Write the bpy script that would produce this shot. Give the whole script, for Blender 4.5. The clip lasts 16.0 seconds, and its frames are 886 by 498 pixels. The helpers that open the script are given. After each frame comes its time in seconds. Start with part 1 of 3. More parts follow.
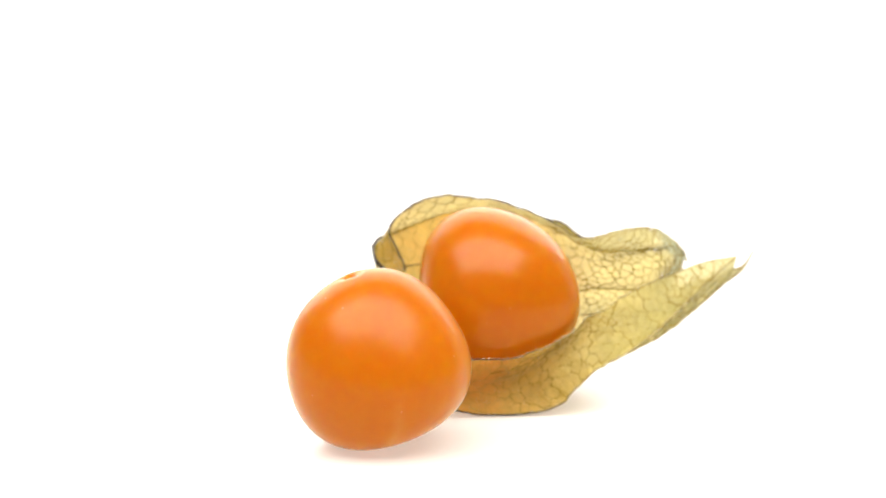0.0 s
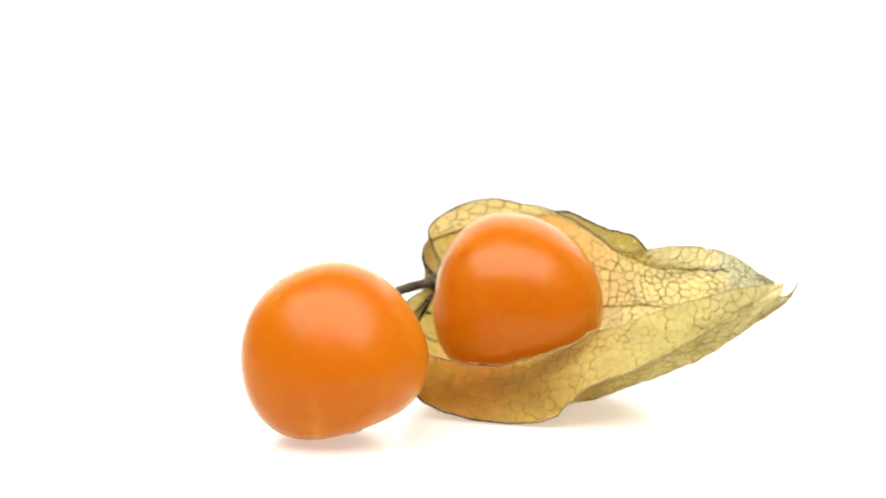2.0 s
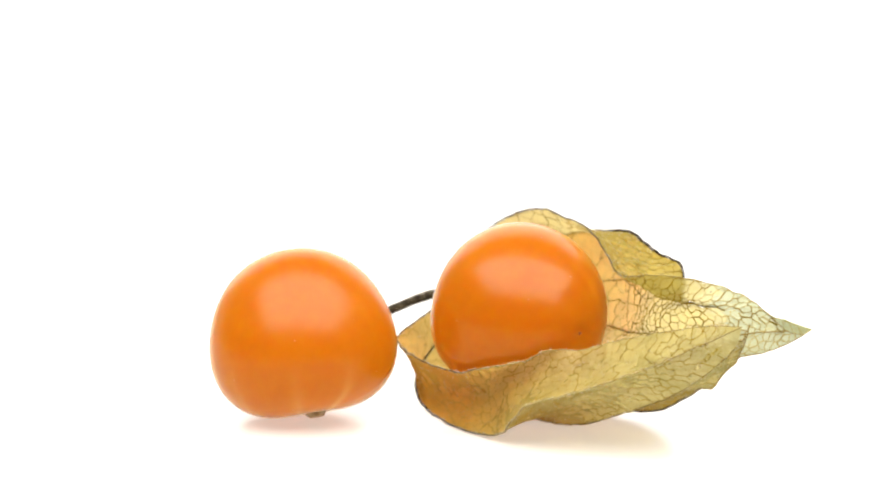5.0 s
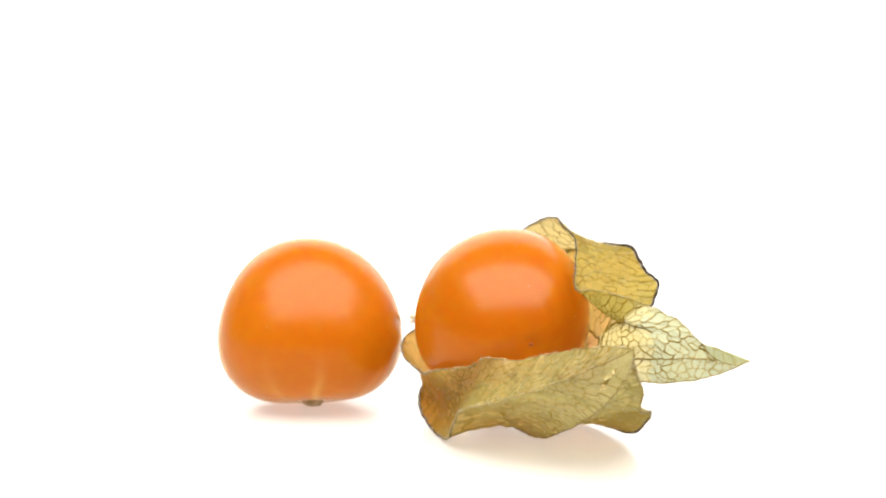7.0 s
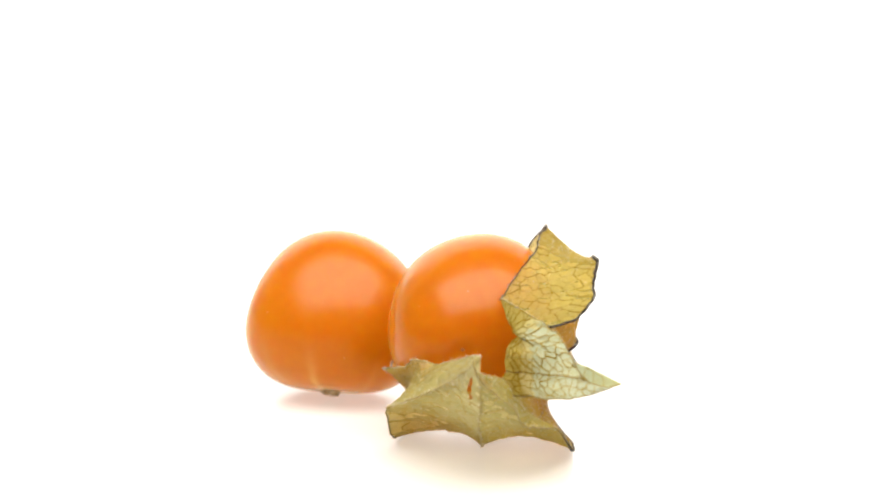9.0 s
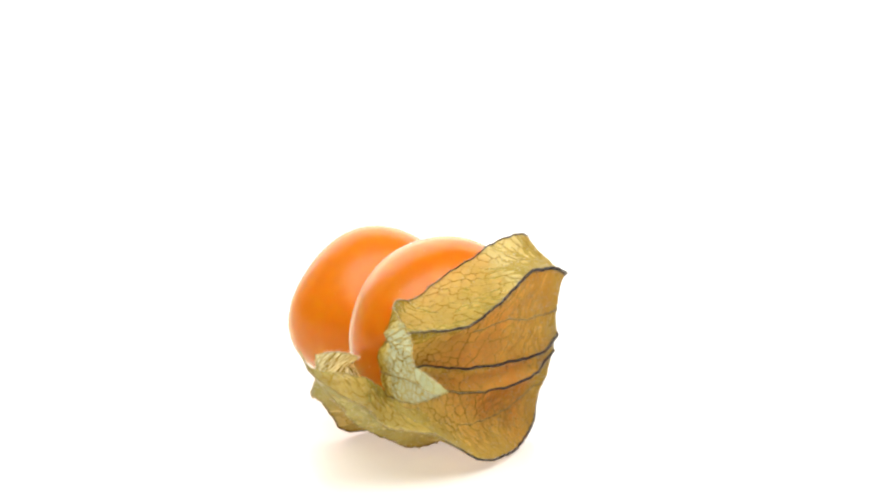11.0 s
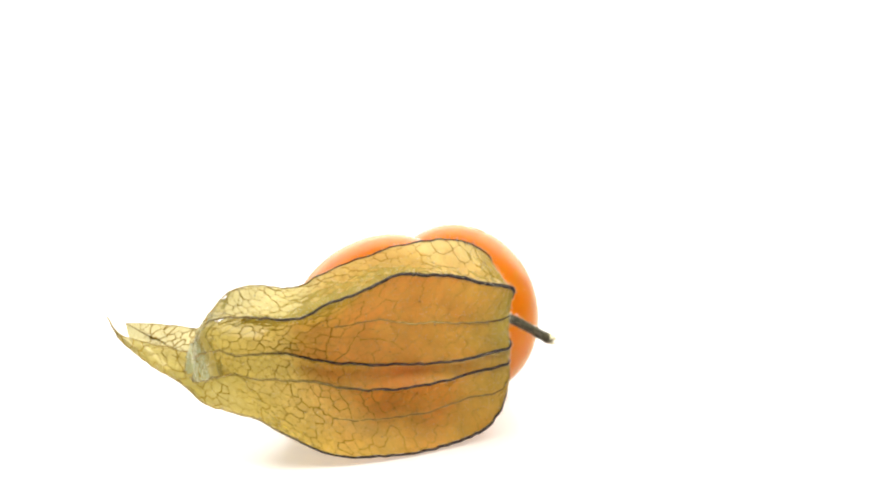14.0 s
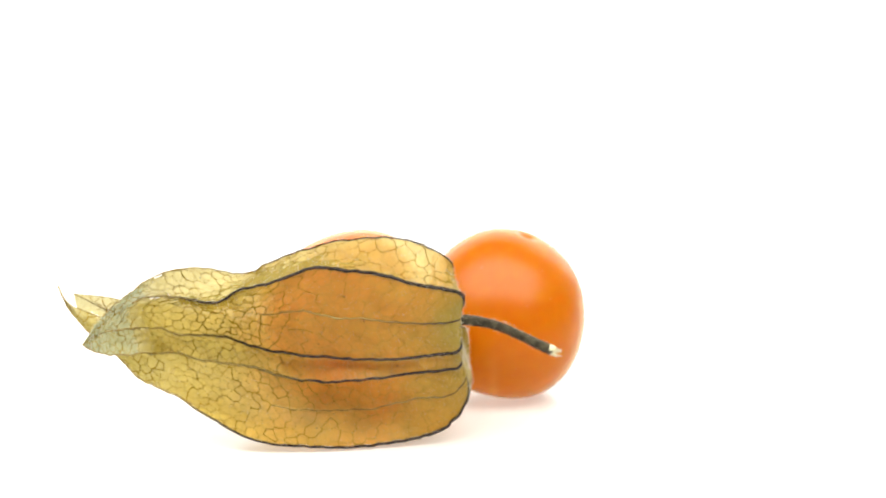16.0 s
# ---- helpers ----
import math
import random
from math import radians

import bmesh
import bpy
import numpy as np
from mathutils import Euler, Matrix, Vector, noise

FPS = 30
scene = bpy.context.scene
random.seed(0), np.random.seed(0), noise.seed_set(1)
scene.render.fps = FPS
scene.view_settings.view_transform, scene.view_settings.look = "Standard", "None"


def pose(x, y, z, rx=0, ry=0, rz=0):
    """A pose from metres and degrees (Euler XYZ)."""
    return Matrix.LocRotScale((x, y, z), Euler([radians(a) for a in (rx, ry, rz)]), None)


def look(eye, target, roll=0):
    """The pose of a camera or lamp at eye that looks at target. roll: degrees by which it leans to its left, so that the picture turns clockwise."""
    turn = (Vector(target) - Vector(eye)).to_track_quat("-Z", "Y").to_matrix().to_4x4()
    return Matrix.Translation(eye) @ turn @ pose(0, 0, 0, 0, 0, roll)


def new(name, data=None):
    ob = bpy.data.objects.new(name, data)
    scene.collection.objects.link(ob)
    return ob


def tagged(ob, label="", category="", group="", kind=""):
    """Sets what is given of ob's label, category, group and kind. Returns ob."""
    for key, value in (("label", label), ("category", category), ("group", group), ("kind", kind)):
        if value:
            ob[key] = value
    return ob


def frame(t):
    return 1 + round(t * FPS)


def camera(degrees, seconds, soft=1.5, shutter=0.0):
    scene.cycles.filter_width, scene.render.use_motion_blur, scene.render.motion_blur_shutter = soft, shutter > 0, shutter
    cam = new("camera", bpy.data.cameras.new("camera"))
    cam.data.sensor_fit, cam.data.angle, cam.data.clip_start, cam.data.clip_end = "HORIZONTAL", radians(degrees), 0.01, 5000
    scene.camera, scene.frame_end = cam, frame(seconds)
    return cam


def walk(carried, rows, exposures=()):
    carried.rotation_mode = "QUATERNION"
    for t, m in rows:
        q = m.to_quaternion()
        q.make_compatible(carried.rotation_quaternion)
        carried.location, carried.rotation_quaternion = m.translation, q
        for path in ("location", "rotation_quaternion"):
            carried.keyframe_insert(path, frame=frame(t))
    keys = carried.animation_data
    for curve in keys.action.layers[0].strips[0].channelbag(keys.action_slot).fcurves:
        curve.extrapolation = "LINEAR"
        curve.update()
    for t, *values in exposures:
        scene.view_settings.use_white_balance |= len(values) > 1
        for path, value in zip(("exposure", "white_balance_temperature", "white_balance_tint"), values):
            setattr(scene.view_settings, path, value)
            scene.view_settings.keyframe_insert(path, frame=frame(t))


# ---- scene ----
from mathutils import geometry

MM = 0.001
LIFT = 0.1          # millimetres from the modelling zero to the table top

# ---------------------------------------------------------------- camera
# a still telephoto camera a foot away, looking slightly down at a slow turntable
EYE = (0.0, -0.300, 0.0734)
cam = camera(15.94, 16.0, soft=2.0)
cam.data.dof.use_dof, cam.data.dof.focus_distance, cam.data.dof.aperture_fstop = True, 0.291, 40.0
STAND = pose(*EYE, 90 - 10.723, 0, -0.2424) @ pose(0, 0, 0, 0, 0, 0.7162)
walk(cam, [(0, STAND), (16, STAND)])

# ---------------------------------------------------------------- light
world = bpy.data.worlds.new("light_tent")
scene.world = world
world.use_nodes = True
world.node_tree.nodes["Background"].inputs["Color"].default_value = (1.0, 0.99, 0.98, 1)
world.node_tree.nodes["Background"].inputs["Strength"].default_value = 0.09


def softbox(name, eye, target, sx, sy, watts, colour=(1, 1, 1)):
    data = bpy.data.lights.new(name, "AREA")
    data.shape, data.size, data.size_y = "RECTANGLE", sx, sy
    data.energy, data.color = watts, colour
    ob = new(name, data)
    ob.matrix_world = look(eye, target)
    return ob


softbox("softbox_above", (0.0, -0.24, 0.50), (0, -0.22, 0), 1.0, 0.52, 14.0, (1.0, 0.97, 0.88))
softbox("softbox_diffuser", (0.0, -0.24, 0.52), (0, -0.22, 0), 1.45, 0.80, 4.0, (1.0, 0.975, 0.92))
softbox("softbox_behind", (0.0, 0.62, 0.34), (0, 0.0, 0.02), 1.1, 0.6, 5.0)
scene.view_settings.exposure = -0.33


# ---------------------------------------------------------------- materials
def nodes_of(name):
    m = bpy.data.materials.new(name)
    m.use_nodes = True
    nt = m.node_tree
    return m, nt, nt.nodes["Principled BSDF"], nt.nodes["Material Output"]


def node(nt, kind, **values):
    n = nt.nodes.new(kind)
    for k, v in values.items():
        if k in n.inputs:
            n.inputs[k].default_value = v
    return n


def ramp(nt, fac, stops):
    r = nt.nodes.new("ShaderNodeValToRGB")
    while len(r.color_ramp.elements) < len(stops):
        r.color_ramp.elements.new(0.5)
    for e, (p, c) in zip(r.color_ramp.elements, stops):
        e.position, e.color = p, (*c, 1) if len(c) == 3 else c
    nt.links.new(fac, r.inputs["Fac"])
    return r.outputs["Color"]


def mix(nt, fac, a, b, mode="MIX"):
    m = nt.nodes.new("ShaderNodeMix")
    m.data_type, m.blend_type = "RGBA", mode
    for sock, v in ((m.inputs[0], fac), (m.inputs[6], a), (m.inputs[7], b)):
        if isinstance(v, (int, float)):
            sock.default_value = v
        elif isinstance(v, tuple):
            sock.default_value = (*v, 1)
        else:
            nt.links.new(v, sock)
    return m.outputs[2]


def white_sweep():
    m, nt, bsdf, out = nodes_of("white_sweep")
    tex = node(nt, "ShaderNodeTexNoise", Scale=60.0, Detail=3.0)
    geo = nt.nodes.new("ShaderNodeNewGeometry")
    nt.links.new(geo.outputs["Position"], tex.inputs["Vector"])
    nt.links.new(ramp(nt, tex.outputs["Fac"], [(0.3, (0.415, 0.411, 0.408)), (0.7, (0.435, 0.431, 0.428))]), bsdf.inputs["Base Color"])
    bsdf.inputs["Roughness"].default_value = 0.28
    bsdf.inputs["Specular IOR Level"].default_value = 0.5
    # acrylic table sheet, with a warm glow added so shadows on it stay pale
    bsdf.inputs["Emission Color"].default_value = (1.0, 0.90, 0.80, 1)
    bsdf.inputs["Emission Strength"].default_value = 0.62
    return m


def berry_skin(name, shine):
    m, nt, bsdf, out = nodes_of(name)
    co = nt.nodes.new("ShaderNodeTexCoord")
    big = node(nt, "ShaderNodeTexNoise", Scale=160.0, Detail=3.0)
    fine = node(nt, "ShaderNodeTexNoise", Scale=900.0, Detail=3.0)
    for t in (big, fine):
        nt.links.new(co.outputs["Object"], t.inputs["Vector"])
    col = ramp(nt, big.outputs["Fac"], [(0.3, (0.52, 0.121, 0.003)), (0.7, (0.57, 0.154, 0.005))])
    col = mix(nt, 0.28, col, ramp(nt, fine.outputs["Fac"], [(0.35, (0.50, 0.112, 0.003)), (0.65, (0.62, 0.23, 0.008))]))
    streak = nt.nodes.new("ShaderNodeAttribute")
    streak.attribute_name = "streak"
    col = mix(nt, streak.outputs["Fac"], col, (0.92, 0.55, 0.12))
    dot = node(nt, "ShaderNodeTexNoise", Scale=2300.0, Detail=0.0)
    nt.links.new(co.outputs["Object"], dot.inputs["Vector"])
    col = mix(nt, ramp(nt, dot.outputs["Fac"], [(0.86, (0, 0, 0)), (0.89, (0.6, 0.6, 0.6))]), col, (0.92, 0.62, 0.30))
    nt.links.new(col, bsdf.inputs["Base Color"])
    bsdf.inputs["Roughness"].default_value = 0.5
    bsdf.inputs["Specular IOR Level"].default_value = 0.0
    bsdf.inputs["IOR"].default_value = 1.42
    bsdf.inputs["Subsurface Weight"].default_value = 0.75
    bsdf.inputs["Subsurface Radius"].default_value = (1.0, 0.5, 0.08)
    bsdf.inputs["Subsurface Scale"].default_value = 0.0045
    bump = node(nt, "ShaderNodeBump", Strength=0.06, Distance=0.0002)
    nt.links.new(fine.outputs["Fac"], bump.inputs["Height"])
    nt.links.new(bump.outputs["Normal"], bsdf.inputs["Normal"])
    # the juicy flesh lets light through
    glow = node(nt, "ShaderNodeBsdfTranslucent", Color=(0.80, 0.40, 0.045, 1))
    x = nt.nodes.new("ShaderNodeMixShader")
    x.inputs[0].default_value = 0.46
    nt.links.new(bsdf.outputs[0], x.inputs[1])
    nt.links.new(glow.outputs[0], x.inputs[2])
    # the waxy skin shines over it
    wax = node(nt, "ShaderNodeBsdfGlossy", Roughness=shine, Color=(0.95, 1.0, 0.86, 1))
    nt.links.new(bump.outputs["Normal"], wax.inputs["Normal"])
    edge_on = node(nt, "ShaderNodeFresnel", IOR=1.30)
    y = nt.nodes.new("ShaderNodeMixShader")
    nt.links.new(edge_on.outputs[0], y.inputs[0])
    nt.links.new(x.outputs[0], y.inputs[1])
    nt.links.new(wax.outputs[0], y.inputs[2])
    nt.links.new(y.outputs[0], out.inputs["Surface"])
    return m


def husk_paper():
    m, nt, bsdf, out = nodes_of("husk_paper")
    uv = nt.nodes.new("ShaderNodeUVMap")
    uv.uv_map = "sheet"
    warp = node(nt, "ShaderNodeTexNoise", Scale=210.0, Detail=0.6)
    nt.links.new(uv.outputs["UV"], warp.inputs["Vector"])
    off = nt.nodes.new("ShaderNodeVectorMath")
    off.operation = "MULTIPLY_ADD"
    off.inputs[1].default_value = (0.0028, 0.0028, 0)
    nt.links.new(warp.outputs["Color"], off.inputs[0])
    ripple = node(nt, "ShaderNodeTexNoise", Scale=750.0, Detail=1.0)
    nt.links.new(uv.outputs["UV"], ripple.inputs["Vector"])
    off0 = nt.nodes.new("ShaderNodeVectorMath")
    off0.operation = "MULTIPLY_ADD"
    off0.inputs[1].default_value = (0.0013, 0.0013, 0)
    nt.links.new(ripple.outputs["Color"], off0.inputs[0])
    nt.links.new(uv.outputs["UV"], off0.inputs[2])
    nt.links.new(off0.outputs["Vector"], off.inputs[2])

    def net(scale, lo, hi):
        v = node(nt, "ShaderNodeTexVoronoi", Scale=scale)
        v.feature = "DISTANCE_TO_EDGE"
        nt.links.new(off.outputs["Vector"], v.inputs["Vector"])
        r = nt.nodes.new("ShaderNodeMapRange")
        r.inputs["From Min"].default_value, r.inputs["From Max"].default_value = lo, hi
        r.inputs["To Min"].default_value, r.inputs["To Max"].default_value = 1.0, 0.0
        nt.links.new(v.outputs["Distance"], r.inputs["Value"])
        return r.outputs["Result"]

    fine = net(1500.0, 0.0, 0.08)
    along = nt.nodes.new("ShaderNodeUVMap")
    along.uv_map = "along"
    sep = nt.nodes.new("ShaderNodeSeparateXYZ")
    nt.links.new(along.outputs["UV"], sep.inputs[0])
    cloud = node(nt, "ShaderNodeTexNoise", Scale=120.0, Detail=3.0)
    nt.links.new(uv.outputs["UV"], cloud.inputs["Vector"])
    # the berry's orange glow through the paper is painted in around 0.34
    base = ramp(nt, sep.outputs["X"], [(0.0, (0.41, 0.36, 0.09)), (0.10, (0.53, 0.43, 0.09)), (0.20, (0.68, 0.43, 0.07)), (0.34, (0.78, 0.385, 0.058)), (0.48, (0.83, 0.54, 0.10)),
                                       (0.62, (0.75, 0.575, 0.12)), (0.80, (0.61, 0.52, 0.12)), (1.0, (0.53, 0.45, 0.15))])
    # orange blotches deepen that painted berry glow among the yellow paper
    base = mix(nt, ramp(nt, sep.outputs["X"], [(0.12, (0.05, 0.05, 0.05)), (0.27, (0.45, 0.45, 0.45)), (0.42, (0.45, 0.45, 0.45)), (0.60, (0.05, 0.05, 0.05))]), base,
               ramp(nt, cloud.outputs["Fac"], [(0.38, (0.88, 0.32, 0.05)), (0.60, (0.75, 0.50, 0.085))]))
    # the front lobes have bleached to cream, the turned-over tip of the back lobe to a greenish grey
    base = mix(nt, sep.outputs["Y"], base, ramp(nt, sep.outputs["Y"], [(0.82, (0.73, 0.68, 0.365)), (0.97, (0.54, 0.585, 0.395))]))
    moss = node(nt, "ShaderNodeTexNoise", Scale=95.0, Detail=2.0)
    nt.links.new(uv.outputs["UV"], moss.inputs["Vector"])
    base = mix(nt, ramp(nt, moss.outputs["Fac"], [(0.48, (0, 0, 0)), (0.66, (0.30, 0.30, 0.30))]), base, (0.52, 0.48, 0.10))
    # thicker, darker paper beside the veins, and patches of their own tone
    gap = nt.nodes.new("ShaderNodeAttribute")
    gap.attribute_name = "gap"
    base = mix(nt, ramp(nt, gap.outputs["Fac"], [(0.0, (0.26, 0.26, 0.26)), (0.5, (0, 0, 0))]), base, (0.46, 0.35, 0.075))
    patch = node(nt, "ShaderNodeTexNoise", Scale=330.0, Detail=3.0)
    nt.links.new(uv.outputs["UV"], patch.inputs["Vector"])
    base = mix(nt, 1.0, base, ramp(nt, patch.outputs["Fac"], [(0.32, (0.80, 0.80, 0.72)), (0.66, (1.0, 1.0, 1.0))]), "MULTIPLY")
    f1 = nt.nodes.new("ShaderNodeMath")
    f1.operation = "MULTIPLY"
    f1.inputs[1].default_value = 0.26
    nt.links.new(fine, f1.inputs[0])
    col = mix(nt, f1.outputs[0], base, (0.46, 0.34, 0.06))
    speck = node(nt, "ShaderNodeTexNoise", Scale=1700.0, Detail=0.0)
    nt.links.new(uv.outputs["UV"], speck.inputs["Vector"])
    col = mix(nt, ramp(nt, speck.outputs["Fac"], [(0.845, (0, 0, 0)), (0.87, (0.8, 0.8, 0.8))]), col, (0.12, 0.09, 0.03))
    crepe = node(nt, "ShaderNodeTexNoise", Scale=520.0, Detail=4.0)
    nt.links.new(off.outputs["Vector"], crepe.inputs["Vector"])
    bump0 = node(nt, "ShaderNodeBump", Strength=0.8, Distance=0.0005)
    nt.links.new(crepe.outputs["Fac"], bump0.inputs["Height"])
    grain = node(nt, "ShaderNodeTexNoise", Scale=1500.0, Detail=3.0)
    nt.links.new(off.outputs["Vector"], grain.inputs["Vector"])
    bump1 = node(nt, "ShaderNodeBump", Strength=0.8, Distance=0.00022)
    nt.links.new(grain.outputs["Fac"], bump1.inputs["Height"])
    nt.links.new(bump0.outputs["Normal"], bump1.inputs["Normal"])
    bump = node(nt, "ShaderNodeBump", Strength=0.3, Distance=0.00012)
    nt.links.new(fine, bump.inputs["Height"])
    nt.links.new(bump1.outputs["Normal"], bump.inputs["Normal"])
    diff = nt.nodes.new("ShaderNodeBsdfDiffuse")
    trans = nt.nodes.new("ShaderNodeBsdfTranslucent")
    clear = node(nt, "ShaderNodeBsdfRefraction", Roughness=0.55, IOR=1.12)
    gloss = node(nt, "ShaderNodeBsdfGlossy", Roughness=0.45)
    for n in (diff, trans):
        nt.links.new(col, n.inputs["Color"])
    nt.links.new(mix(nt, ramp(nt, sep.outputs["X"], [(0.30, (0.20, 0.20, 0.20)), (0.60, (0.52, 0.52, 0.52))]), col, (0.97, 0.92, 0.68)), clear.inputs["Color"])
    for n in (diff, trans, gloss):
        nt.links.new(bump.outputs["Normal"], n.inputs["Normal"])

    def blend(f, a, b):
        x = nt.nodes.new("ShaderNodeMixShader")
        if isinstance(f, float):
            x.inputs[0].default_value = f
        else:
            nt.links.new(f, x.inputs[0])
        nt.links.new(a, x.inputs[1])
        nt.links.new(b, x.inputs[2])
        return x.outputs[0]

    sh = blend(0.52, diff.outputs[0], trans.outputs[0])
    thin = ramp(nt, sep.outputs["X"], [(0.30, (0.27, 0.27, 0.27)), (0.60, (0.40, 0.40, 0.40))])
    thin = mix(nt, ramp(nt, sep.outputs["Y"], [(0.5, (0, 0, 0)), (1.0, (1, 1, 1))]), thin, (0.20, 0.20, 0.20))
    sh = blend(thin, sh, clear.outputs[0])
    sh = blend(0.02, sh, gloss.outputs[0])
    nt.links.new(sh, out.inputs["Surface"])
    return m


def plain(name, a, b, scale, rough):
    m, nt, bsdf, out = nodes_of(name)
    co = nt.nodes.new("ShaderNodeTexCoord")
    t = node(nt, "ShaderNodeTexNoise", Scale=scale, Detail=4.0)
    nt.links.new(co.outputs["Object"], t.inputs["Vector"])
    nt.links.new(ramp(nt, t.outputs["Fac"], [(0.32, a), (0.68, b)]), bsdf.inputs["Base Color"])
    bsdf.inputs["Roughness"].default_value = rough
    bsdf.inputs["Specular IOR Level"].default_value = 0.15
    bump = node(nt, "ShaderNodeBump", Strength=0.5, Distance=0.0002)
    nt.links.new(t.outputs["Fac"], bump.inputs["Height"])
    nt.links.new(bump.outputs["Normal"], bsdf.inputs["Normal"])
    return m


def rib_skin():
    m, nt, bsdf, out = nodes_of("rib_skin")
    co = nt.nodes.new("ShaderNodeTexCoord")
    t = node(nt, "ShaderNodeTexNoise", Scale=3200.0, Detail=3.0)
    nt.links.new(co.outputs["Object"], t.inputs["Vector"])
    dark = ramp(nt, t.outputs["Fac"], [(0.35, (0.012, 0.010, 0.010)), (0.65, (0.060, 0.048, 0.042))])
    pale = ramp(nt, t.outputs["Fac"], [(0.35, (0.24, 0.175, 0.06)), (0.7, (0.40, 0.31, 0.12))])
    tone = nt.nodes.new("ShaderNodeAttribute")
    tone.attribute_name = "tone"
    nt.links.new(mix(nt, tone.outputs["Fac"], dark, pale), bsdf.inputs["Base Color"])
    bsdf.inputs["Roughness"].default_value = 1.0
    bsdf.inputs["Specular IOR Level"].default_value = 0.0
    return m


def vein_skin():
    m, nt, bsdf, out = nodes_of("vein_skin")
    co = nt.nodes.new("ShaderNodeTexCoord")
    t = node(nt, "ShaderNodeTexNoise", Scale=500.0, Detail=3.0)
    nt.links.new(co.outputs["Object"], t.inputs["Vector"])
    col = ramp(nt, t.outputs["Fac"], [(0.35, (0.38, 0.25, 0.035)), (0.7, (0.54, 0.38, 0.07))])
    nt.links.new(col, bsdf.inputs["Base Color"])
    bsdf.inputs["Roughness"].default_value = 1.0
    bsdf.inputs["Specular IOR Level"].default_value = 0.0
    tr = nt.nodes.new("ShaderNodeBsdfTranslucent")
    nt.links.new(col, tr.inputs["Color"])
    x = nt.nodes.new("ShaderNodeMixShader")
    x.inputs[0].default_value = 0.68
    nt.links.new(bsdf.outputs[0], x.inputs[1])
    nt.links.new(tr.outputs[0], x.inputs[2])
    nt.links.new(x.outputs[0], out.inputs["Surface"])
    return m


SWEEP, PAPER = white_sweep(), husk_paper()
SKIN, FRESH_SKIN = berry_skin("berry_skin", 0.24), berry_skin("fresh_berry_skin", 0.195)
RIB, VEIN = rib_skin(), vein_skin()
BRISTLE = plain("rib_bristle", (0.03, 0.025, 0.022), (0.58, 0.53, 0.43), 4500.0, 0.9)
FUZZ = plain("pale_fuzz", (0.60, 0.54, 0.36), (0.78, 0.73, 0.58), 900.0, 0.8)
CUT = plain("cut_stem_end", (0.58, 0.53, 0.32), (0.78, 0.73, 0.52), 900.0, 0.7)
STEM = plain("dry_stem", (0.018, 0.016, 0.011), (0.080, 0.068, 0.042), 1500.0, 0.9)
TIPSCAR = plain("pale_scar", (0.62, 0.30, 0.06), (0.75, 0.46, 0.16), 900.0, 0.6)
SPECK = plain("brown_speck", (0.26, 0.08, 0.015), (0.40, 0.15, 0.03), 900.0, 0.7)
SCAR = plain("dry_scar", (0.30, 0.20, 0.09), (0.72, 0.60, 0.38), 900.0, 0.8)


# ---------------------------------------------------------------- small tools
def part(name, bm, material, parent, label=""):
    me = bpy.data.meshes.new(name)
    bm.to_mesh(me)
    bm.free()
    me.materials.append(material)
    for p in me.polygons:
        p.use_smooth = True
    ob = new(name, me)
    ob.parent = parent
    return tagged(ob, label=label)


def spline(points, n):
    """A smooth curve through the points (millimetres), n samples at even lengths."""
    p = np.array(points, float)
    t = np.concatenate([[0], np.cumsum(np.sqrt(np.linalg.norm(np.diff(p, axis=0), axis=1)) + 1e-9)])
    q = np.vstack([2 * p[0] - p[1], p, 2 * p[-1] - p[-2]])
    tt = np.concatenate([[2 * t[0] - t[1]], t, [2 * t[-1] - t[-2]]])
    out = []
    for i in range(len(p) - 1):
        t0, t1, t2, t3 = tt[i:i + 4]
        for k in range(24):
            u = t1 + (t2 - t1) * k / 24
            a1 = (t1 - u) / (t1 - t0) * q[i] + (u - t0) / (t1 - t0) * q[i + 1]
            a2 = (t2 - u) / (t2 - t1) * q[i + 1] + (u - t1) / (t2 - t1) * q[i + 2]
            a3 = (t3 - u) / (t3 - t2) * q[i + 2] + (u - t2) / (t3 - t2) * q[i + 3]
            b1 = (t2 - u) / (t2 - t0) * a1 + (u - t0) / (t2 - t0) * a2
            b2 = (t3 - u) / (t3 - t1) * a2 + (u - t1) / (t3 - t1) * a3
            out.append((t2 - u) / (t2 - t1) * b1 + (u - t1) / (t2 - t1) * b2)
    out.append(p[-1])
    out = np.array(out)
    s = np.concatenate([[0], np.cumsum(np.linalg.norm(np.diff(out, axis=0), axis=1))])
    w = np.linspace(0, s[-1], n)
    return np.stack([np.interp(w, s, out[:, k]) for k in range(3)], 1)


def tube(bm, line, radii, sides=7, lumps=0.0):
    """A tapered tube round a line (millimetres)."""
    rings = []
    up = Vector((0.13, 0.21, 0.97))
    for i, p in enumerate(line):
        d = Vector(line[min(i + 1, len(line) - 1)]) - Vector(line[max(i - 1, 0)])
        d.normalize()
        a = d.cross(up).normalized()
        b = a.cross(d)
        ring = []
        for k in range(sides):
            w = 2 * math.pi * k / sides
            r = radii[i] * (1 + lumps * random.uniform(-1, 1))
            ring.append(bm.verts.new((Vector(p) + (a * math.cos(w) + b * math.sin(w)) * r) * MM))
        rings.append(ring)
    for r0, r1 in zip(rings, rings[1:]):
        for k in range(sides):
            bm.faces.new((r0[k], r0[(k + 1) % sides], r1[(k + 1) % sides], r1[k]))
    bm.faces.new(rings[0][::-1])
    bm.faces.new(rings[-1])
    return rings


def thing(name, label, category, group=""):
    return tagged(new(name), label=label, category=category, group=group)


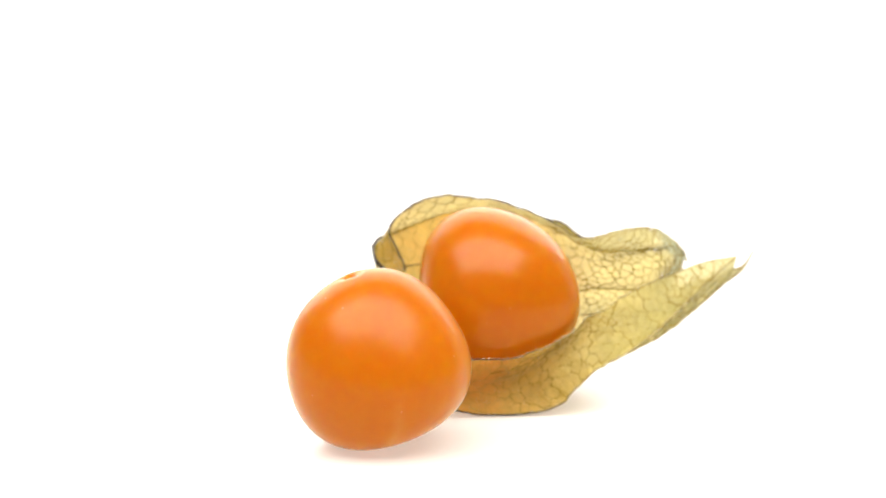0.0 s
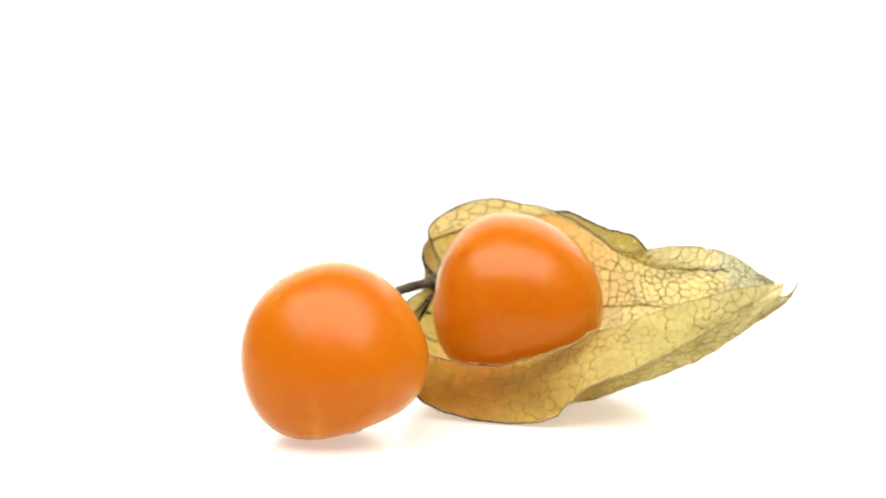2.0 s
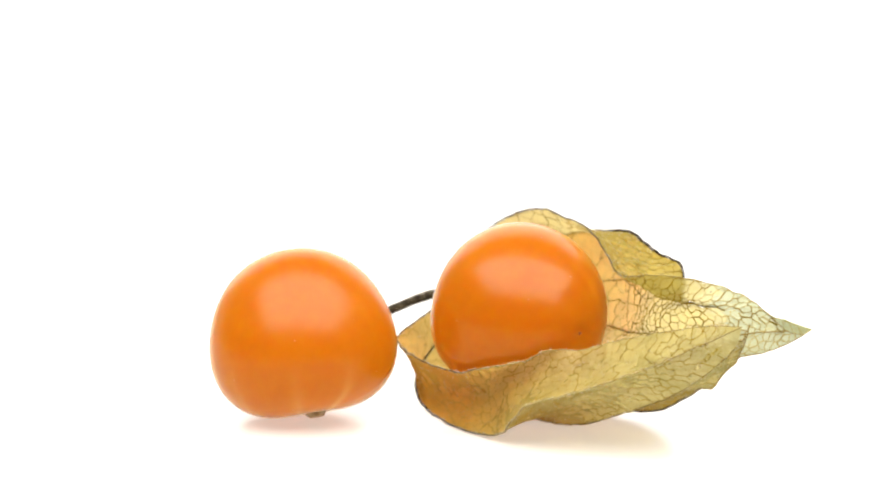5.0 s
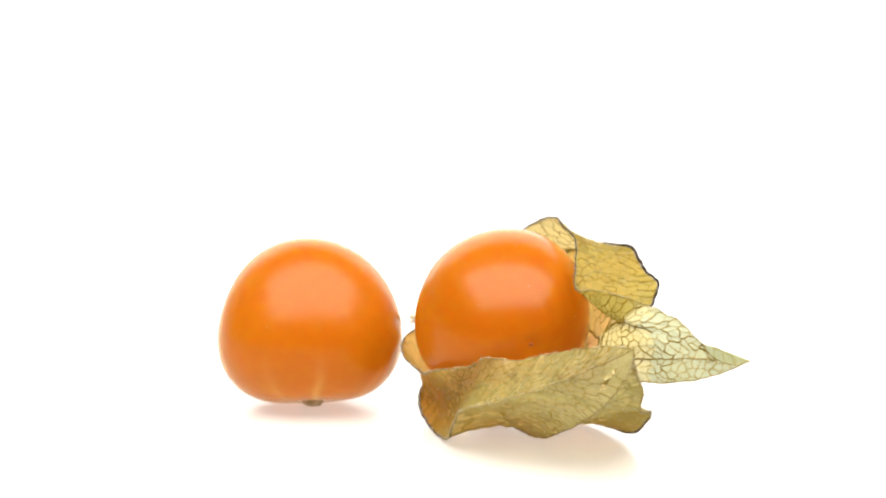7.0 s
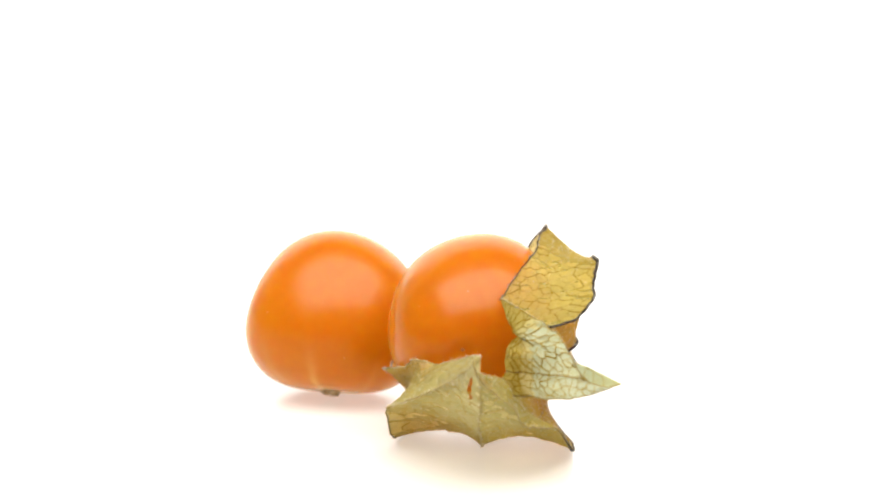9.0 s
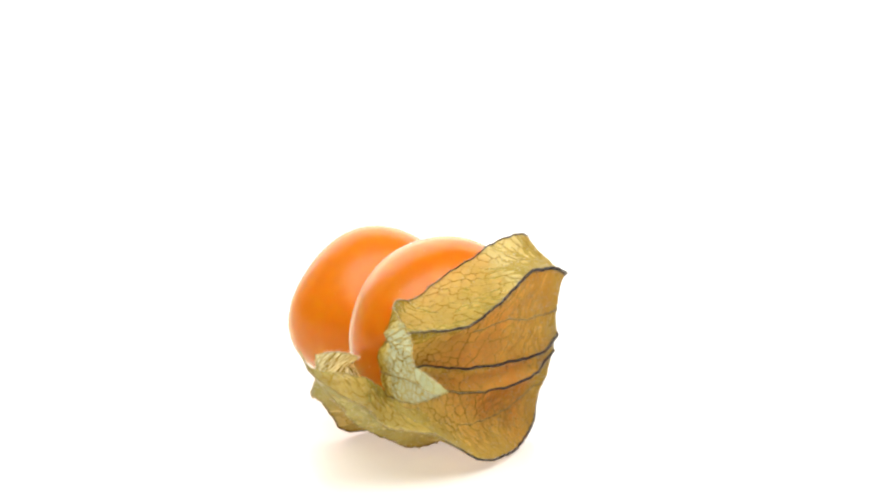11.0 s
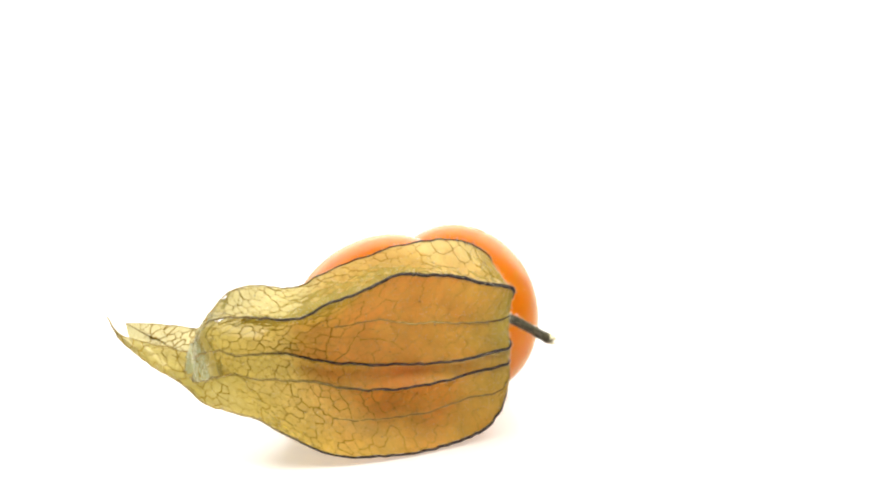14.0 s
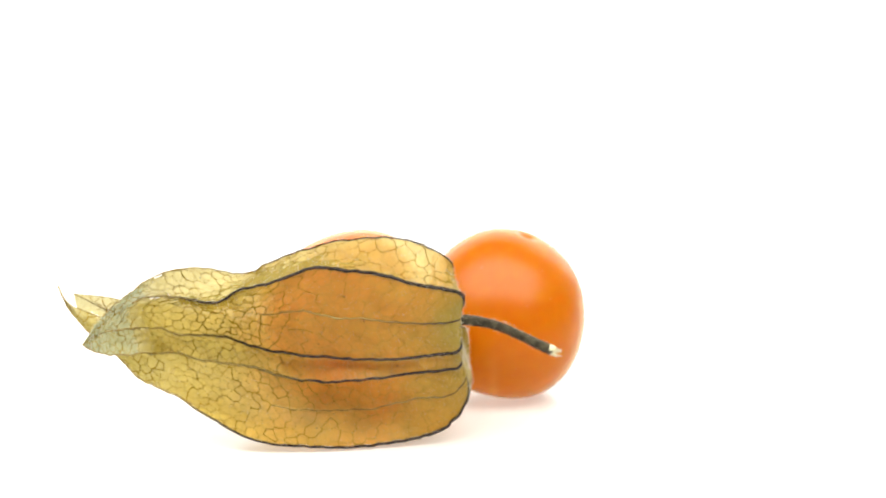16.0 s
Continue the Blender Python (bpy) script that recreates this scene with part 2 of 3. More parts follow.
# ---------------------------------------------------------------- table
def table_sweep():
    bm = bmesh.new()
    prof = [(-1.6, 0.0), (0.5, 0.0)]
    prof += [(0.5 + 0.35 * math.sin(a), 0.35 - 0.35 * math.cos(a)) for a in np.linspace(0.1, math.pi / 2, 14)]
    prof += [(0.85, 1.3)]
    rows = [[bm.verts.new((x, y, z)) for x in (-1.5, 1.5)] for y, z in prof]
    for a, b in zip(rows, rows[1:]):
        bm.faces.new((a[0], a[1], b[1], b[0]))
    me = bpy.data.meshes.new("backdrop_sweep")
    bm.to_mesh(me)
    bm.free()
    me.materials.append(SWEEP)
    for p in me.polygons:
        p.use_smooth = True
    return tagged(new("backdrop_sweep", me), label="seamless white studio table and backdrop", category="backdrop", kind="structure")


# ---------------------------------------------------------------- berries
def swell(d, k):
    """The radius of a lopsided berry in the direction d: a ball with a few low harmonics."""
    x, y, z = d
    return (k[0] + k[1] * x * y + k[2] * y * z + k[3] * z * x + k[4] * (x * x - y * y) + k[5] * (3 * z * z - 1)
            + k[6] * z * (5 * z * z - 3) + k[7] * x * (5 * z * z - 1) + k[8] * y * (5 * z * z - 1) + k[9] * z * (x * x - y * y) + k[10] * x * y * z
            + k[11] * x * (x * x - 3 * y * y) + k[12] * y * (3 * x * x - y * y)
            + k[13] * (35 * z ** 4 - 30 * z * z + 3) + k[14] * x * z * (7 * z * z - 3) + k[15] * y * z * (7 * z * z - 3)
            + k[16] * (x * x - y * y) * (7 * z * z - 1) + k[17] * x * y * (7 * z * z - 1) + k[18] * x * z * (x * x - 3 * y * y)
            + k[19] * y * z * (3 * x * x - y * y) + k[20] * (x ** 4 - 6 * x * x * y * y + y ** 4) + k[21] * x * y * (x * x - y * y))


LOOSE_AT, LOOSE_FORM = Vector((-4.945, -11.217, 7.83)), (8.75, 0.059, 0.048, 0.196, -0.247, -0.221, 0.283, -0.217, -0.042, 0.274, 0.481,
                                                          0.056, 0.018, -0.009, 0.208, -0.003, -0.082, 0.061, -0.032, -0.101, -0.092, 0.015)
INNER_AT, INNER_FORM = Vector((6.414, 6.389, 11.103)), (8.150, 0.498, 0.711, -0.488, -0.102, -0.092, 0.159, -0.246, -0.035, -0.188, -0.197,
                                                        0.232, 0.019, -0.037, 0.027, 0.018, 0.025, -0.063, -0.158, 0.122, -0.054, -0.113)


def berry_mesh(centre, form, axis, dents=(), nth=96, nph=128):
    """A lopsided berry, meshed round its axis, with shallow dents (direction, width, depth)."""
    ax = Vector(axis).normalized()
    e1 = ax.cross(Vector((0, 1, 0.2))).normalized()
    e2 = ax.cross(e1)
    bm = bmesh.new()

    def place(th, ph):
        d = ax * math.cos(th) + (e1 * math.cos(ph) + e2 * math.sin(ph)) * math.sin(th)
        r = swell(d, form)
        for to, width, depth in dents:
            r -= depth * math.exp(-(d.angle(to) / width) ** 2)
        return (centre + Vector((0, 0, LIFT)) + d * r) * MM

    top, bottom = bm.verts.new(place(0, 0)), bm.verts.new(place(math.pi, 0))
    rings = [[bm.verts.new(place(math.pi * i / nth, 2 * math.pi * k / nph)) for k in range(nph)] for i in range(1, nth)]
    for k in range(nph):
        j = (k + 1) % nph
        bm.faces.new((top, rings[0][k], rings[0][j]))
        bm.faces.new((bottom, rings[-1][j], rings[-1][k]))
        for a, b in zip(rings, rings[1:]):
            bm.faces.new((a[k], b[k], b[j], a[j]))
    return bm


def loose_berry():
    root = thing("berry", "smooth glossy orange physalis berry without husk on white", "fruit", "physalis fruits")
    crown, foot = (Vector((-7.43, -11.71, 16.1)) - LOOSE_AT).normalized(), (Vector((-2.65, -11.0, 0.9)) - LOOSE_AT).normalized()
    bm = berry_mesh(LOOSE_AT, LOOSE_FORM, crown - foot, [(crown, 0.085, 0.55), (foot, 0.12, 0.2)])
    # pale fibres under the skin that rise from the stalk's scar
    streak = bm.verts.layers.float.new("streak")
    for v in bm.verts:
        d = (v.co / MM - LOOSE_AT).normalized()
        low = min(1, max(0, (-d.z - 0.05) / 0.55))
        a = math.degrees(math.atan2(d.y, d.x))
        v[streak] = low * sum(w * math.exp(-((a - c + 3 * noise.noise(d * 3)) / s) ** 2) for c, w, s in ((3, 0.7, 3.0), (-31, 0.28, 4.0), (47, 0.22, 3.5), (-75, 0.3, 4.0), (96, 0.25, 4.0)))
    part("skin", bm, SKIN, root, "glossy orange skin")
    rnd = random.Random(4)
    at = LOOSE_AT + Vector((0, 0, LIFT)) + foot * (swell(foot, LOOSE_FORM) - 0.45)
    side = foot.cross(Vector((0, 1, 0))).normalized()
    up = foot.cross(side)
    bm = bmesh.new()
    rings = []
    for h, r in ((0.0, 1.05), (0.5, 0.95), (0.85, 0.6), (0.7, 0.25)):
        ring = []
        for k in range(20):
            w = 2 * math.pi * k / 20
            q = r * (1 + 0.16 * math.sin(5 * w + 0.6) + rnd.uniform(-0.16, 0.16))
            v = at + foot * (h + rnd.uniform(-0.06, 0.06)) + (side * math.cos(w) + up * math.sin(w)) * q
            ring.append(bm.verts.new(Vector((v.x, v.y, max(v.z, 0.14 + rnd.uniform(0, 0.1)))) * MM))
        rings.append(ring)
    for a, b in zip(rings, rings[1:]):
        for k in range(20):
            bm.faces.new((a[k], a[(k + 1) % 20], b[(k + 1) % 20], b[k]))
    bm.faces.new(rings[-1])
    part("stalk_scar", bm, SCAR, root, "dry brown scar where the stalk broke off")
    at = LOOSE_AT + Vector((0, 0, LIFT)) + crown * (swell(crown, LOOSE_FORM) - 0.46)
    side = crown.cross(Vector((0, 1, 0))).normalized()
    up = crown.cross(side)
    bm = bmesh.new()
    tube(bm, [at + (side * math.cos(w) + up * math.sin(w)) * (0.36 + rnd.uniform(-0.05, 0.05)) for w in np.linspace(0, 2 * math.pi, 22)], [0.07] * 22, 6, 0.3)
    part("blossom_scar", bm, TIPSCAR, root, "small pale ring-shaped blossom scar")
    return root


# ---------------------------------------------------------------- husk
S = (-2.6, 8.8, 11.4)
TIP_B, TIP_L, TIP_A = (26.5, 26.2, 11.1), (31.1, 14.8, 13.3), (32.7, 14.5, 13.9)
RIBS = {
    "U": [S, (-2.5, 8.5, 13.0), (-3.5, 8.5, 15.2), (-4.1, 8.8, 16.7), (-2.1, 10.6, 18.6), (0.9, 11.9, 19.6), (4.8, 12.3, 19.3), (8.1, 12.9, 18.6),
          (12.4, 12.3, 16.9), (15.2, 11.9, 15.5), (19.4, 13.4, 16.1), (22.3, 16.1, 15.9), (24.4, 20.0, 14.4), (25.7, 21.2, 13.2), (26.8, 23.1, 11.3),
          (26.9, 24.7, 10.8), TIP_B],
    "R1": [S, (-5.2, 10.2, 12.9), (-5.5, 11.8, 14.5), (-1.6, 15.3, 16.0), (0.9, 16.4, 16.9), (3.7, 17.3, 17.35), (7.0, 18.5, 17.65), (10.3, 19.0, 16.35),
           (13.5, 19.8, 15.5), (15.9, 18.9, 14.1), (20.6, 15.8, 13.7), (23.0, 16.0, 13.7), (24.9, 18.6, 13.2), (26.0, 21.8, 12.1), TIP_B],
    "R2": [S, (-5.2, 10.2, 10.0), (-5.3, 11.6, 9.3), (-2.9, 13.0, 9.0), (1.0, 15.1, 8.8), (5.3, 15.5, 8.8), (9.5, 15.5, 8.9), (13.6, 14.9, 9.3),
           (16.6, 14.2, 9.9), (20.8, 14.3, 9.9), (22.6, 14.8, 10.4), (24.9, 18.5, 11.0), (26.2, 22.0, 11.2), TIP_B],
    "R3": [S, (-5.2, 10.0, 8.2), (-5.2, 11.3, 7.7), (-2.4, 12.8, 7.4), (2.2, 15.2, 7.0), (6.4, 15.4, 6.5), (10.9, 14.4, 6.5), (13.4, 14.1, 7.1),
           (17.0, 14.0, 7.4), (20.6, 14.0, 7.8), (22.0, 15.0, 8.2), (23.8, 17.8, 8.6), (24.8, 19.6, 8.8), (25.9, 22.2, 9.4), (26.4, 24.4, 10.3), TIP_B],
    "E": [S, (-5.2, 10.0, 8.2), (-5.2, 11.3, 7.7), (-2.4, 12.8, 7.4), (2.2, 15.2, 7.0), (6.4, 15.4, 6.5), (10.9, 14.4, 6.5), (13.4, 14.1, 7.1),
          (17.0, 14.0, 7.4), (20.6, 14.0, 7.9), (22.6, 14.5, 9.0), (24.8, 15.0, 10.2), (27.5, 15.0, 11.0), (30.6, 14.8, 11.9), (31.8, 14.65, 12.4), TIP_A],
    "R4": [S, (-5.35, 8.6, 6.4), (-5.6, 9.0, 4.1), (-4.05, 10.2, 1.75), (-1.3, 12.0, 0.8), (4.0, 14.9, 0.35), (8.0, 16.8, 0.65), (12.6, 18.0, 1.15),
           (16.9, 18.5, 3.3), (19.6, 18.4, 4.8), (24.0, 16.8, 6.0), (26.5, 16.5, 8.1), (28.8, 15.9, 9.5), (31.3, 14.85, 11.5), (32.2, 14.6, 12.7), TIP_A],
    "m5": [S, (-5.5, 7.2, 6.4), (-5.0, 6.4, 3.0), (-2.0, 6.4, 0.9), (3.0, 7.0, 0.3), (8.0, 8.3, 0.3), (12.2, 9.3, 0.7), (18.0, 11.0, 2.9), (23.5, 12.4, 5.5),
           (28.0, 13.9, 8.8), (31.0, 14.65, 11.6), (32.0, 14.6, 12.5), TIP_A],
    "m6": [S, (-5.5, 7.2, 6.4), (-5.0, 6.4, 3.0), (-2.0, 6.4, 0.9), (3.0, 7.0, 0.3), (8.0, 8.3, 0.3), (12.2, 9.3, 0.7), (18.0, 11.0, 2.9), (23.5, 12.4, 5.5),
           (28.0, 13.9, 8.8), (30.6, 14.65, 11.6), TIP_L],
    "R5": [S, (-4.7, 5.4, 7.6), (-4.2, 2.4, 5.0), (-2.5, 0.1, 3.0), (0.4, -0.8, 1.4), (4.2, -0.4, 0.4), (9.0, 0.2, 0.2), (12.7, 0.8, 1.0),
           (14.4, 0.9, 2.7), (16.5, 1.4, 4.5), (19.6, 3.4, 5.8), (22.7, 6.3, 7.4), (24.6, 8.5, 8.7), (27.7, 11.9, 10.9), TIP_L],
    "L": [S, (-4.5, 5.6, 10.2), (-3.9, 1.2, 8.8), (-2.8, -1.9, 7.3), (1.8, -2.7, 6.5), (7.7, -1.3, 6.0), (11.0, -0.8, 7.0), (14.2, 2.3, 8.1),
          (15.7, 3.8, 9.2), (17.3, 6.3, 9.3), (19.3, 8.7, 10.2), (24.4, 11.8, 12.0), (27.9, 13.7, 12.9), TIP_L],
}
MIDS = {
    "M01": [S, (-3.6, 9.4, 13.4), (-4.9, 10.2, 15.3), (-2.4, 13.2, 16.5), (0.7, 14.6, 17.4), (6.2, 15.4, 17.9), (10.0, 15.4, 16.9), (14.2, 15.0, 14.9), (17.6, 14.2, 13.8),
            (20.4, 14.4, 14.0), (23.1, 15.6, 14.1), (24.8, 19.0, 13.8), (25.9, 21.6, 12.8), TIP_B],
    "M": [S, (-5.3, 10.7, 12.0), (-4.3, 12.4, 12.0), (-0.2, 14.5, 12.3), (4.7, 16.4, 12.7), (9.0, 17.0, 13.2), (14.0, 15.8, 12.4), (17.5, 14.6, 12.3),
          (20.4, 14.3, 12.5), (23.6, 15.2, 12.5), (25.2, 18.3, 12.1), (26.1, 21.9, 11.7), TIP_B],
    "P34": [S, (-5.6, 9.7, 6.6), (-5.0, 10.9, 5.1), (-2.0, 11.9, 4.7), (3.1, 12.8, 3.5), (8.7, 14.0, 3.4), (14.2, 14.8, 4.0), (19.4, 15.4, 6.2), (24.2, 16.0, 8.0),
            (27.2, 15.9, 9.6), (30.9, 14.95, 11.8), (32.0, 14.65, 12.55), TIP_A],
    "PL": [S, (-4.6, 5.0, 8.6), (-4.1, 1.6, 6.8), (-2.4, -0.6, 5.0), (2.5, 0.2, 2.8), (8.5, 1.5, 2.9), (12.2, 2.1, 5.1), (15.5, 3.4, 6.8), (20.0, 5.9, 7.9),
           (25.0, 10.2, 10.2), (28.5, 13.0, 12.0), TIP_L],
}
NU = 110


def edge(key):
    """The line of a rib or middle vein, with the small unevenness of a dry leaf's edge."""
    out = []
    for i, p in enumerate(spline(RIBS.get(key) or MIDS[key], NU)):
        p, grow = Vector(p), min(1, i / 25, (NU - 1 - i) / 6)
        p += Vector(noise.noise_vector(p * 1.3)) * 0.14 * grow + Vector(noise.noise_vector(p * 3.7)) * 0.045 * grow
        out.append(p)
    return np.array(out)


def wrinkle(q, amp, i, seed):
    """Moves a point of a panel as the dry paper's wrinkles do."""
    amp *= min(1, i / 12) * min(1, (NU - 1 - i) / 8)
    shift = Vector((seed * 7.1, 0, 0))
    q += Vector(noise.noise_vector(q * 0.35 + shift)) * amp * 0.26
    q += Vector(noise.noise_vector(q * 1.1 + shift)) * amp * 0.14
    q += Vector(noise.noise_vector(q * 2.9 + shift)) * amp * 0.05
    return q


def vein_graph(rnd, length, width):
    """The net of veins of a flat panel: cells round scattered seeds, closer towards the tip. Returns the seeds (millimetres along
    and across), and the net's strands as pairs of points with a mark on those that border a larger field."""
    def pitch(s):
        return 1.55 - 0.60 * min(1, max(0, (s / length[-1] - 0.28) / 0.30))

    reach, wide = length[-1], float(width.max())
    room, count = np.full((4000, 2), 1e6), 0
    for _ in range(6500):
        s, w = rnd.uniform(-1, reach + 1), rnd.uniform(-0.5, 0.5) * (wide + 3)
        if abs(w) > 0.5 * np.interp(s, length, width) + 1.4:
            continue
        r = pitch(s) * rnd.uniform(0.52, 0.98)
        near = room[:count + 1]
        if count < 3999 and ((near[:, 0] - s) ** 2 + (near[:, 1] - w) ** 2).min() > r * r:
            room[count], count = (s, w), count + 1
    seeds = [tuple(p) for p in room[:count]]
    fields = [(rnd.uniform(0, reach), rnd.uniform(-0.5, 0.5) * wide) for _ in range(int(reach * wide / 8.5))]
    pts = np.array(seeds)
    slant = np.array([(s - 0.7 * abs(w), w * 0.5) for s, w in seeds])
    field = [int(np.argmin([((p[0] - a + 0.7 * abs(b)) / 1.0) ** 2 + (p[1] - b * 0.5) ** 2 for a, b in fields])) for p in slant]
    verts, _, faces, origin, _, _ = geometry.delaunay_2d_cdt([Vector(p) for p in seeds], [], [], 0, 1e-6, True)
    centre, sides = [], {}
    for n, f in enumerate(faces):
        (ax, ay), (bx, by), (cx, cy) = (verts[i] for i in f)
        d = 2 * (ax * (by - cy) + bx * (cy - ay) + cx * (ay - by)) or 1e-9
        q = ax * ax + ay * ay, bx * bx + by * by, cx * cx + cy * cy
        centre.append(((q[0] * (by - cy) + q[1] * (cy - ay) + q[2] * (ay - by)) / d, (q[0] * (cx - bx) + q[1] * (ax - cx) + q[2] * (bx - ax)) / d))
        for i, j in zip(f, (*f[1:], f[0])):
            sides.setdefault((min(i, j), max(i, j)), []).append(n)
    strands = []
    for (i, j), two in sides.items():
        if len(two) == 2:
            major = origin[i] and origin[j] and field[origin[i][0]] != field[origin[j][0]]
            strands.append((centre[two[0]], centre[two[1]], bool(major)))
    return pts, strands


def panel(name, parent, a, b, mid=None, puff=0.0, cols=44, seed=0, start=0.0, fold=0.0, bleach=0.0, hairs=1600, slit=None):
    """A papery panel between two ribs, through its middle vein or puffed outwards, with wrinkles, quilted between its fine raised veins."""
    la, lb = edge(a), edge(b)
    if mid:
        lm = spline(MIDS[mid], NU)
    else:
        lm = (la + lb) / 2
        core = np.stack([lm[:, 0], np.full(NU, 10.0), np.full(NU, 10.0)], 1)
        out = lm - core
        out /= np.linalg.norm(out, axis=1)[:, None] + 1e-6
        lm = lm + out * (puff * np.sin(np.linspace(0, np.pi, NU)))[:, None]
    length = np.concatenate([[0], np.cumsum(np.linalg.norm(np.diff(lm, axis=0), axis=1))])
    width = np.linalg.norm(lb - lm, axis=1) + np.linalg.norm(lm - la, axis=1)
    rnd = random.Random(seed * 31 + 5)
    seeds, strands = vein_graph(rnd, length, width)

    def spot(i, v):
        """The sheet's place at row i (between rows too) and v across."""
        i = min(max(i, 0), NU - 1.001)
        k, f = int(i), i - int(i)
        pa, pm, pb = (line[k] * (1 - f) + line[k + 1] * f for line in (la, lm, lb))
        p = pa * (1 - v) * (1 - 2 * v) + pm * 4 * v * (1 - v) + pb * v * (2 * v - 1)
        q = wrinkle(Vector(p), math.sin(math.pi * v), i, seed)
        q.z = max(q.z, 0.03) + LIFT
        return q

    rows = 2 * NU - 1
    place = np.array([[spot(i / 2, j / cols) for j in range(cols + 1)] for i in range(rows)])
    # the paper swells a little between the veins
    up = np.cross(np.gradient(place, axis=0), np.gradient(place, axis=1))
    up /= np.linalg.norm(up, axis=2)[:, :, None] + 1e-9
    out = place - np.stack([place[:, :, 0], np.full(place.shape[:2], 10.0), np.full(place.shape[:2], 10.0)], 2)
    if np.sum(up * out) < 0:
        up = -up
    half = np.interp(np.arange(rows) / 2, range(NU), width)
    far = np.interp(np.arange(rows) / 2, range(NU), length)
    flat = np.stack([np.repeat(far[:, None], cols + 1, 1), half[:, None] * (np.arange(cols + 1) / cols - 0.5)[None]], 2)
    near = np.zeros((rows, cols + 1, 2))
    for i in range(rows):
        gaps = np.linalg.norm(flat[i][:, None, :] - seeds[None], axis=2)
        near[i] = np.sort(np.partition(gaps, 1, axis=1)[:, :2], axis=1)
    swell_by = np.minimum(1, (near[:, :, 1] - near[:, :, 0]) / 0.65) ** 0.7 * np.sin(np.pi * np.arange(cols + 1) / cols)[None] ** 0.5
    swell_by *= np.minimum(1, np.minimum(np.arange(rows), rows - 1 - np.arange(rows)) / 24)[:, None]
    if fold:
        # the sharp crease where the lobe's tip turns over
        swell_by += 3.6 * np.exp(-((np.arange(rows) / (rows - 1) - fold + 0.02) / 0.011) ** 2)[:, None]
    shaped = place + up * (0.07 * swell_by)[:, :, None]
    shaped[:, :, 2] = np.maximum(shaped[:, :, 2], 0.03 + LIFT)

    bm = bmesh.new()
    sheet, along, gap = bm.loops.layers.uv.new("sheet"), bm.loops.layers.uv.new("along"), bm.verts.layers.float.new("gap")
    grid, info = [], {}

    def torn(i, j):
        """Whether row i, column j lies in the panel's torn slit."""
        if not slit or not slit[0] < i < slit[1]:
            return False
        w = (i - slit[0]) / (slit[1] - slit[0])
        return abs(j - (slit[2] + (slit[3] - slit[2]) * w)) < slit[4] * math.sin(math.pi * w) ** 0.7

    for i in range(rows):
        row = []
        for j in range(cols + 1):
            vert = bm.verts.new(Vector(shaped[i, j]) * MM)
            vert[gap] = min(1, (near[i, j, 1] - near[i, j, 0]) / 0.65)
            u = i / (rows - 1)
            rag = 0.02 * noise.noise(Vector((j * 0.2, seed, 0)))
            bleached = min(1, max(0, (u + rag - fold) / 0.05 + 0.5)) if fold else bleach * min(1, max(0, (u - 0.40 + 4 * rag) / 0.30))
            info[vert] = (far[i] * MM + seed * 0.07, flat[i, j, 1] * MM, start + (1 - start) * u, bleached)
            row.append(vert)
        grid.append(row)
    for i, (r0, r1) in enumerate(zip(grid, grid[1:])):
        for j in range(cols):
            if torn(i, j):
                continue
            f = bm.faces.new((r0[j], r0[j + 1], r1[j + 1], r1[j]))
            for lp in f.loops:
                d = info[lp.vert]
                lp[sheet].uv, lp[along].uv = d[:2], d[2:]
    ob = part(name, bm, PAPER, parent)

    bm = bmesh.new()

    def flat_spot(s, w):
        i = float(np.interp(s, length, range(NU)))
        v = 0.5 + w / max(float(np.interp(i, range(NU), width)), 0.3)
        return i, v

    for p, q, major in strands:
        if not (0 < p[0] < length[-1] and 0 < q[0] < length[-1]) or (not major and rnd.random() < 0.05):
            continue
        (i0, v0), (i1, v1) = flat_spot(*p), flat_spot(*q)
        if not (0 < v0 < 1 or 0 < v1 < 1) or min(i0, i1) < 5 or max(i0, i1) > NU - 4 or math.dist(p, q) < 0.08:
            continue
        if any(torn(2 * i, v * cols) for i, v in ((i0, v0), (i1, v1), ((i0 + i1) / 2, (v0 + v1) / 2))):
            continue
        n = 5
        bi, bv = rnd.uniform(-0.22, 0.22), rnd.uniform(-0.012, 0.012)
        pts = []
        for k in range(n):
            w = k / (n - 1)
            pts.append(spot(i0 + (i1 - i0) * w + bi * math.sin(math.pi * w), min(0.99, max(0.01, v0 + (v1 - v0) * w + bv * math.sin(math.pi * w)))))
        if (pts[0] - pts[-1]).length < 0.06:
            continue
        young = min(1, max(0.0, (start + (1 - start) * i0 / NU - 0.30) / 0.20))
        if not major and rnd.random() > (0.2 + 0.75 * young) * (1 - 0.75 * bleach):
            continue
        r = (0.024 + 0.020 * young if major else 0.011 + 0.011 * young) * rnd.uniform(0.8, 1.2) * (1.22 if bleach < 0.3 and not start else 1.05)
        tube(bm, pts, [r] * n, 4, 0.15)
    tagged(part("vein_net", bm, VEIN, ob, "fine raised olive-brown veins"), kind="stuff")

    # short down on the outer face
    bm = bmesh.new()
    for _ in range(hairs):
        i, j = int(6 + (rows - 14) * rnd.random() ** 1.7), rnd.randrange(0, cols + 1)
        p, d = Vector(shaped[i, j]), Vector(up[i, j]) + Vector((rnd.gauss(0, 0.5), rnd.gauss(0, 0.5), rnd.gauss(0, 0.5)))
        d.normalize()
        side = d.cross(Vector((0.3, 0.5, 0.8))).normalized() * 0.011
        lift = d.cross(side)
        end = p + d * rnd.uniform(0.18, 0.45)
        if end.z < 0.05 + LIFT:
            continue
